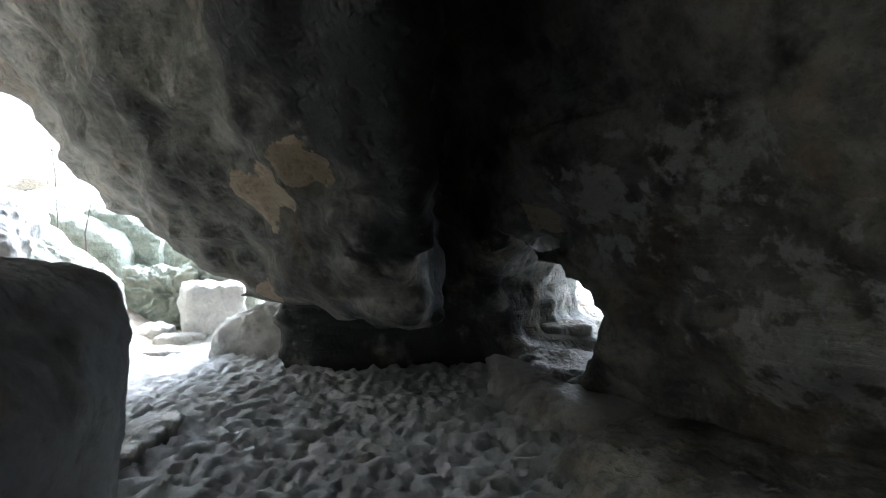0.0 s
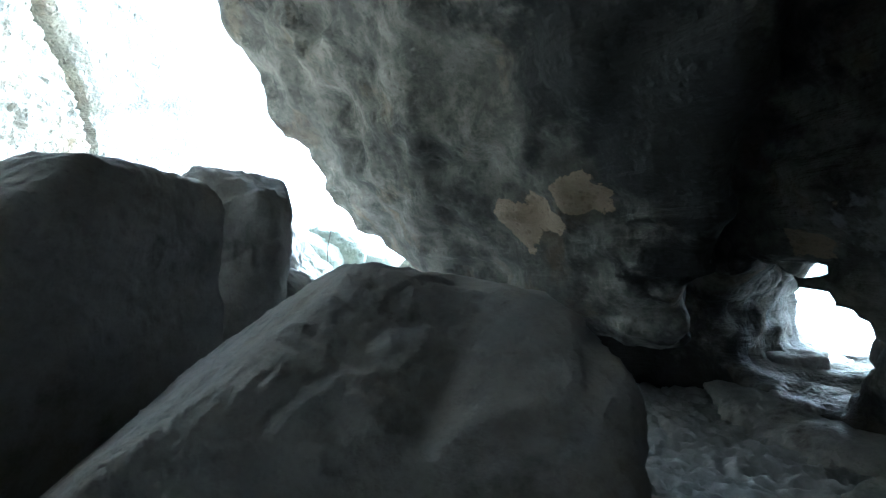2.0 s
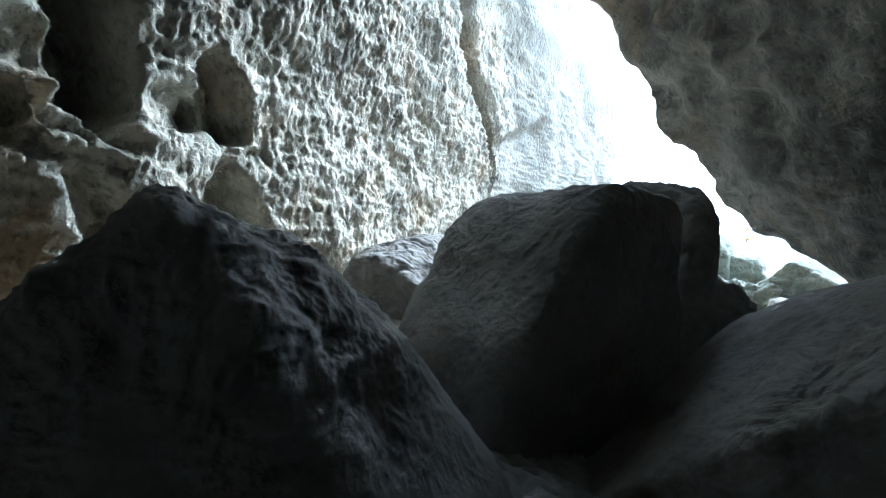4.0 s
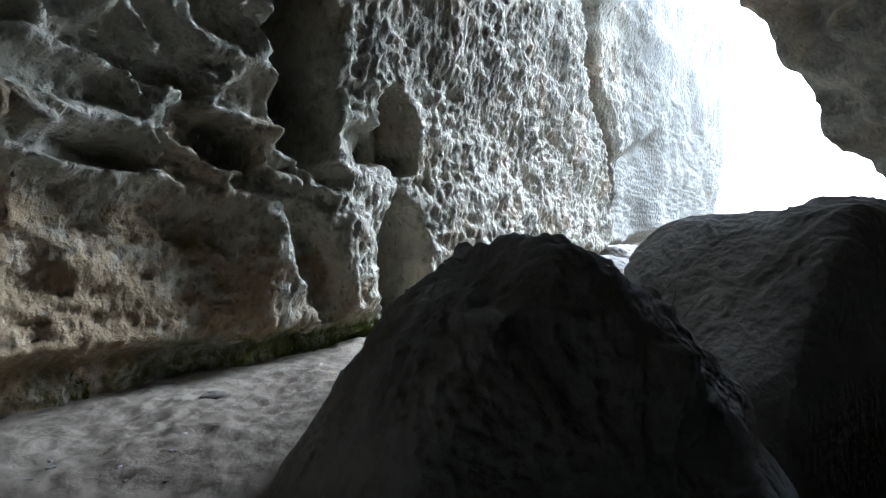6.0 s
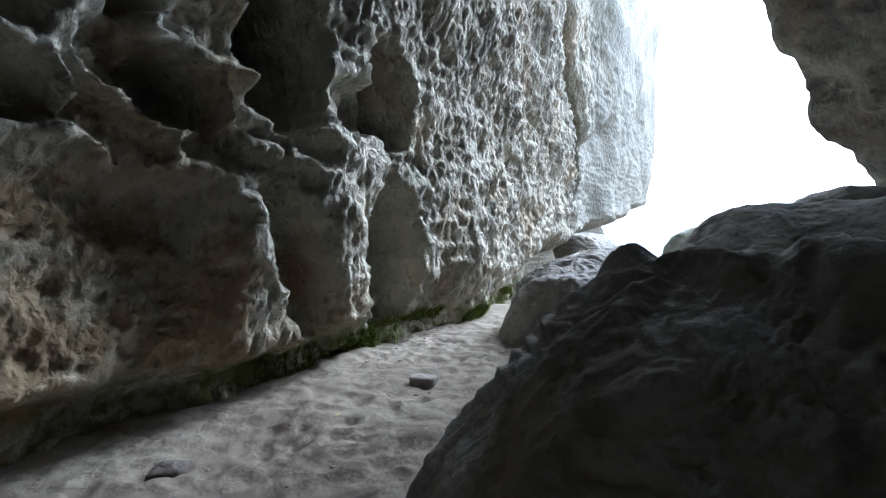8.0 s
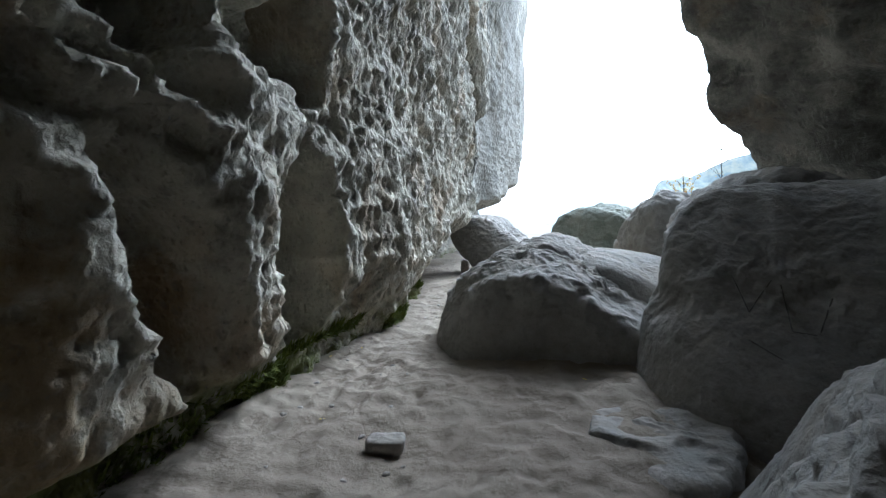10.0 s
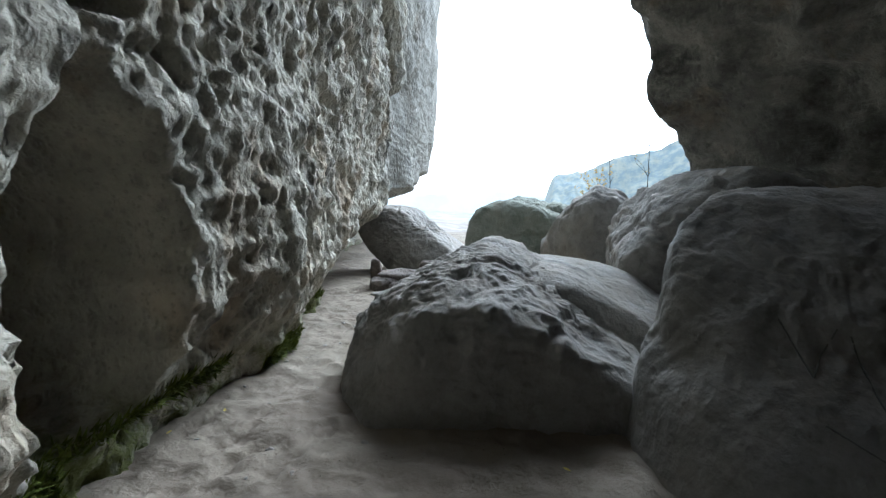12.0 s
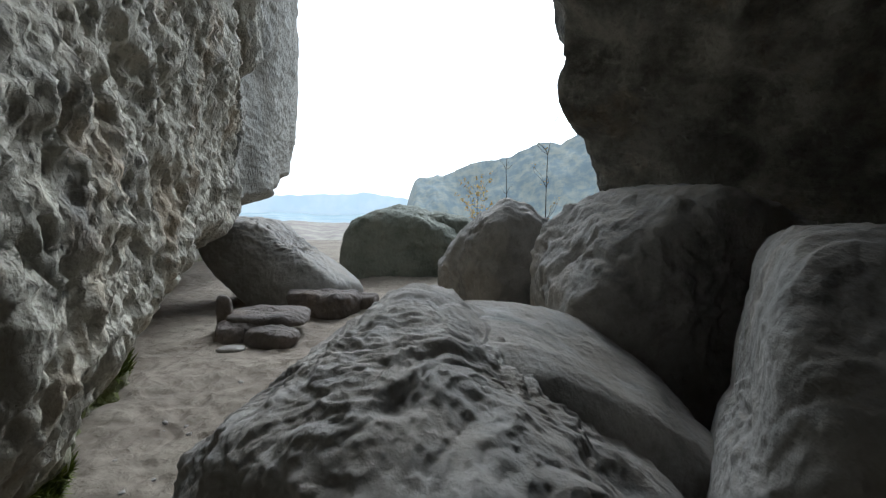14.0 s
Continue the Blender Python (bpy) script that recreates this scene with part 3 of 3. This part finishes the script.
boulder("boulder", (-7.3, 12.5, -0.7), (0.85, 0.7, 0.85), 10, [], M_FAR, "greenish honeycombed boulder with round hollows", 60, 15, 0.1, 9, "boulder", 0.12)
boulder("boulder", (-8.8, 14.2, 0.0), (1.3, 0.9, 0.9), 25, [], M_FAR, "rounded green boulder beyond the cave mouth", 40, 16)
boulder("rock_slab", (1.75, 7.2, -1.4), (1.05, 1.9, 0.38), -10, [(-0.6, -0.2, 0.75, 0.75)], M_PALE, "flat grey slab below the tunnel opening", 70, 13, 0.14, 7)
boulder("boulder", (2.2, 8.9, -0.95), (0.5, 0.4, 0.35), 15, [], M_BOULDER, "dark ribbed stone in the tunnel mouth", 30, 17)
boulder("rock_shelf", (2.6, 3.5, -1.68), (2.1, 1.7, 0.75), 15, [(-0.6, -0.3, 0.7, 0.9)], M_ROOF, "dark rounded rock shelf at the cave side", 70, 14)
for at, half, turn, k in [((-5.9, 9.6, -1.38), (0.75, 0.3, 0.12), 10, 20), ((-6.1, 10.5, -1.3), (0.42, 0.3, 0.16), 40, 21), ((-6.7, 10.9, -1.2), (0.4, 0.35, 0.22), 15, 22), ((-5.8, 10.7, -1.32), (0.35, 0.2, 0.14), 35, 23), ((-3.45, 5.2, -1.42), (0.3, 0.8, 0.22), 5, 24)]:
    tagged(boulder("stone", at, half, turn, [], M_PALE, "flat pale stone lying on the cave floor", 26, k, 0.14, 6, "stone"), group=S2)
# slabs and stones by the path
for at, half, turn, k, lab in [((-11.35, 5.9, 0.36), (0.6, 0.42, 0.09), 20, 30, "thin dark slab propped on other stones"), ((-11.0, 5.4, 0.2), (0.34, 0.26, 0.13), -15, 31, "reddish flat stone beside the path"), ((-11.5, 5.6, 0.2), (0.38, 0.3, 0.16), 40, 32, "small dark stone under a slab"),
                               ((-11.0, 7.3, 0.28), (0.62, 0.4, 0.24), -10, 33, "low rounded stone before a tilted slab"), ((-10.35, 7.6, 0.2), (0.2, 0.2, 0.2), 0, 34, "small grey stone beside a boulder"), ((-8.5, -1.0, -0.03), (0.13, 0.1, 0.07), 30, 35, "dark stone half sunk in sand"),
                               ((-11.85, 5.75, 0.4), (0.1, 0.08, 0.26), 10, 39, "small upright spur of dark stone"), ((-11.35, 5.0, 0.12), (0.16, 0.12, 0.06), 10, 36, "small flat chip of sandstone"), ((-7.0, 0.2, -0.2), (0.5, 0.95, 0.2), 15, 37, "low pale rock ledge half buried in sand"), ((-8.3, -3.2, -0.17), (0.13, 0.1, 0.05), 60, 38, "small dark stone half sunk in sand")]:
    tagged(boulder("stone", at, half, turn, [], M_BROWN if 30 <= k < 35 or k > 37 else M_BOULDER, lab, 30, k, 0.16, 6, "stone"), group=S2)


# ---- far country ----
def strip(name, yaw0, yaw1, rows, mat, label, bumps, seed, n=220, fade=False):
    """A ridge between two headings, from rows of (distance, height at one end, height at the other)."""
    yaws = np.radians(np.linspace(yaw0, yaw1, n))
    k = np.linspace(0, 1, n)
    verts = []
    for i, (dist, h0, h1) in enumerate(rows):
        p = np.stack([-8 - np.sin(yaws) * dist, np.cos(yaws) * dist, h0 + (h1 - h0) * k], 1)
        p[:, 2] += bumps * fbm(p * (6.0 / dist), 6, seed, 0.6) * (0.3 if i == 0 else 1)
        if fade:
            p[:, 2] = rows[0][1] + (p[:, 2] - rows[0][1]) * step(k, -0.01, 0.05) ** 0.5
        verts.append(p)
    # front rows first, so the quads face the walker
    v = np.stack(verts, 1).reshape(-1, 3)
    return tagged(mesh_object(name, v, grid_faces(n, len(rows))[:, ::-1], mat), label, "backdrop", kind="structure")


# haze is painted: pale tones with emission stand for light in the air
def hazed_far_material(name, a, b, glow, scale):
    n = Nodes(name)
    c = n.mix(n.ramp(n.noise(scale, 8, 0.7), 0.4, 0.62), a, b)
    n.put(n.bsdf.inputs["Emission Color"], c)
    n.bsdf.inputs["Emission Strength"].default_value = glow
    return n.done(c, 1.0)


def slope_rows(d0, d1, h0, top0, top1, k=14):
    return [(d0 + (d1 - d0) * i / (k - 1), h0 + (top0 - h0) * (i / (k - 1)), h0 + (top1 - h0) * (i / (k - 1))) for i in range(k)]


strip("backdrop_valley", 60, -40, slope_rows(160, 1500, -75, -20, -20, 30), hazed_far_material("valley_woods_hazed", (0.2, 0.17, 0.15), (0.27, 0.25, 0.2), 0.1, 0.02), "autumn woods in the valley below with painted haze", 9, 201)
strip("backdrop_plain", 60, -40, slope_rows(1500, 2800, -24, 10, 10, 20), hazed_far_material("far_plain_hazed", (0.22, 0.29, 0.32), (0.28, 0.33, 0.34), 0.15, 0.004), "plain painted pale blue as if in haze", 14, 205)
strip("backdrop_ridge", 60, -40, slope_rows(2800, 2900, -60, 130, 105, 6), hazed_far_material("far_ridge_hazed", (0.5, 0.58, 0.62), (0.55, 0.61, 0.63), 0.3, 0.004), "ridge on the horizon painted faint blue as haze", 40, 207)
strip("backdrop_hill", 10.4, -30, slope_rows(520, 760, -60, 50, 190, 40), hazed_far_material("hill_woods_hazed", (0.15, 0.185, 0.195), (0.24, 0.25, 0.215), 0.2, 0.06), "wooded hill with autumn colour and painted mist", 12, 211, 500, True)


# ---- plants and litter ----
def plain_material(name, a, b, rough=0.8, scale=30):
    n = Nodes(name)
    return n.done(n.mix(n.ramp(n.noise(scale, 5, 0.6), 0.35, 0.65), a, b), rough)


M_MOSS = plain_material("moss", (0.07, 0.09, 0.012), (0.17, 0.2, 0.035))
M_BARK = plain_material("bark", (0.06, 0.05, 0.042), (0.13, 0.11, 0.09))
M_LEAF = plain_material("autumn_leaf", (0.5, 0.26, 0.05), (0.55, 0.42, 0.08), 0.6, 8)
M_DRY = plain_material("yellow_leaf", (0.6, 0.48, 0.1), (0.5, 0.36, 0.1), 0.6, 20)
M_GROOVE = plain_material("dark_groove", (0.13, 0.125, 0.12), (0.18, 0.175, 0.165))


def tree_of(ob):
    me = ob.data
    return bvhtree.BVHTree.FromPolygons([ob.matrix_basis @ v.co for v in me.vertices], [tuple(f.vertices) for f in me.polygons])


GROUND_TREE = tree_of(ground)
CLIFF_TREE = tree_of(cliff)


def floor_at(x, y):
    return GROUND_TREE.ray_cast(Vector((x, y, 3)), Vector((0, 0, -1)))[0]


def build_moss():
    """Short tufts of moss on the foot of the cliff."""
    rng = np.random.default_rng(3)
    verts, faces = [], []
    for k in range(20000):
        lo, hi = ((-1.8, 1.2), (-4.9, -3.6), (1.0, 3.2), (-5.0, 4.0), (-1.4, 1.0))[k % 5]
        y = lo + (hi - lo) * rng.random()
        x0 = np.interp(y, [-5, -3, 0, 4], [-6.8, -7.6, -8.9, -10.3])
        z = float(ground_height(np.array([x0]), np.array([y]))[0]) + 0.02 + 0.3 * rng.random() ** 2
        if smooth_noise(np.array([[y * 1.3, z * 2, 4.0]]), 77)[0] < -0.12:
            continue
        hit, nrm, _, _ = CLIFF_TREE.ray_cast(Vector((x0, y, z)), Vector((-0.95, 0.3, 0)).normalized())
        if hit is None:
            continue
        side = Vector((rng.normal(), rng.normal(), 0)).normalized() * (0.01 + 0.012 * rng.random())
        tip = hit + Vector((0.04 + 0.05 * rng.random(), rng.normal() * 0.03, -0.03 + 0.15 * rng.random()))
        i = len(verts)
        verts += [tuple(hit - side), tuple(hit + side), tuple(tip)]
        faces.append((i, i + 1, i + 2))
    return tagged(mesh_object("moss", verts, faces, M_MOSS, None, False), "short green moss on the damp cliff foot", "moss", kind="stuff")


build_moss()


def limb(verts, faces, a, b, ra, rb, sides=6):
    """A tapered stick from a to b."""
    axis = (b - a).normalized()
    u = axis.orthogonal().normalized()
    v = axis.cross(u)
    i = len(verts)
    for p, r in ((a, ra), (b, rb)):
        for k in range(sides):
            q = p + (u * math.cos(k * math.tau / sides) + v * math.sin(k * math.tau / sides)) * r
            verts.append(tuple(q))
    for k in range(sides):
        m = (k + 1) % sides
        faces.append((i + k, i + m, i + sides + m, i + sides + k))


def sapling(base, height, label, leaves, seed, spread=0.3, leaf_size=0.05):
    """A thin young tree: trunk with forks, and a crown of single leaves."""
    rng = random.Random(seed)
    thing = new("sapling")
    thing.location = base
    tv, tf, bv, bf, tips = [], [], [], [], []
    p, d = Vector((0, 0, -0.1)), Vector((0.05, 0, 1))
    for k in range(7):
        q = p + (d + Vector((rng.uniform(-1, 1), rng.uniform(-1, 1), 0)) * 0.12).normalized() * height / 7
        limb(tv, tf, p, q, 0.02 * (1 - k / 8.5), 0.02 * (1 - (k + 1) / 8.5))
        if k > 2:
            for m in range(3):
                r, e = q.copy(), Vector((rng.uniform(-1, 1), rng.uniform(-1, 1), 1.0)).normalized()
                for j in range(4):
                    w = r + (e + Vector((rng.uniform(-1, 1), rng.uniform(-1, 1), rng.uniform(-0.3, 0.6))) * 0.35).normalized() * spread / 3
                    limb(bv, bf, r, w, 0.006 * (1 - j / 5), 0.006 * (1 - (j + 1) / 5), 4)
                    r = w
                    tips.append(r.copy())
        p = q
    mesh_object("trunk", tv, tf, M_BARK, thing)
    tagged(mesh_object("branches", bv, bf, M_BARK, thing), kind="stuff")
    lv, lf = [], []
    for k in range(leaves):
        c = rng.choice(tips) + Vector((rng.uniform(-1, 1), rng.uniform(-1, 1), rng.uniform(-1, 1))) * 0.06
        a = Vector((rng.uniform(-1, 1), rng.uniform(-1, 1), rng.uniform(-1, 0.2))).normalized() * leaf_size
        b = a.orthogonal().normalized() * leaf_size * 0.3
        i = len(lv)
        lv += [tuple(c), tuple(c + a * 0.5 + b), tuple(c + a), tuple(c + a * 0.5 - b)]
        lf.append((i, i + 1, i + 2, i + 3))
    if leaves:
        tagged(mesh_object("crown", lv, lf, M_LEAF, thing, False), kind="stuff")
    return tagged(thing, label, "tree")


sapling(floor_at(-7.15, 9.5), 4.6, "thin bare sapling with few orange leaves behind boulders", 46, 4, 0.42)
sapling(floor_at(-8.0, 9.4), 3.5, "thin leafless twig rising behind boulders", 0, 5, 0.2)
sapling(floor_at(-8.7, 16.5), 2.5, "yellowing shrub beyond the boulders", 420, 6, 0.9, 0.08)


def leaf(x, y, turn, size, label):
    """A curled fallen leaf with a midrib fold."""
    p = floor_at(x, y)
    verts = [(0, -1, 0.1), (0.38, -0.3, 0.16), (0.42, 0.25, 0.2), (0, 1, 0.25), (-0.42, 0.25, 0.2), (-0.38, -0.3, 0.16), (0, -0.3, 0.04), (0, 0.3, 0.06)]
    faces = [(0, 1, 6), (1, 2, 7, 6), (2, 3, 7), (3, 4, 7), (4, 5, 6, 7), (5, 0, 6)]
    ob = mesh_object("fallen_leaf", [tuple(c * size for c in v) for v in verts], faces, M_DRY)
    ob.location, ob.rotation_euler = p, (0, 0, turn)
    return tagged(ob, label, "leaf", "fallen leaves")


for x, y, turn in [(-10.28, 0.2, 0.3), (-7.7, 0.75, 1.2), (-2.3, 4.5, 2.0), (-10.2, 0.6, 0.8), (-9.2, -0.9, 2.6), (-8.3, -2.0, 0.1)]:
    leaf(x, y, turn, 0.028, "small yellow fallen leaf on sand")

rng = random.Random(8)
shapes = []
for k in range(4):
    d, faces = ball_grid(6)
    r = 1 + 0.3 * fbm(d * 1.3 + k * 7, 2, 300 + k)
    shapes.append((d * r[:, None] * (1, 0.75, 0.55), faces))
pebble_meshes = []
for k in range(70):
    y = rng.uniform(-4.4, 4.5)
    x = float(np.interp(y, [-4.4, -2.5, 0, 4.5], [-6.9, -8.4, -9.6, -11.0])) + rng.uniform(-0.55, 0.9)
    p = floor_at(x, y)
    if k < 4:
        ob = mesh_object("pebble", *shapes[k], M_BOULDER)
        pebble_meshes.append(ob.data)
    else:
        ob = new("pebble", pebble_meshes[k % 4])
    ob.location, ob.rotation_euler = p, (0, 0, rng.uniform(0, 6))
    ob.scale = (rng.uniform(0.008, 0.028),) * 3
    tagged(ob, "small grey pebble lying on the sand", "pebble", "pebbles on the sand")

# scratched marks on the boulder's face, laid on as thin dark rods
face_tree = tree_of(carved)
for a, b in [((-6.62, 0.98), (-6.5, 0.72)), ((-6.5, 0.72), (-6.36, 0.95)), ((-6.3, 0.92), (-6.24, 0.62)), ((-6.24, 0.62), (-6.1, 0.6)), ((-6.08, 0.62), (-6.0, 0.84)), ((-6.5, 0.55), (-6.3, 0.45))]:
    mv, mf = [], []
    last = None
    for k in range(6):
        q = Vector((a[0] + (b[0] - a[0]) * k / 5, -1.2, a[1] + (b[1] - a[1]) * k / 5))
        hit = face_tree.ray_cast(q, Vector((0, 1, 0)))[0]
        if hit is not None and last is not None:
            limb(mv, mf, last - carved.location, hit - carved.location, 0.005, 0.005, 5)
        last = hit
    if mv:
        mesh_object("scratched_mark", mv, mf, M_GROOVE, carved)
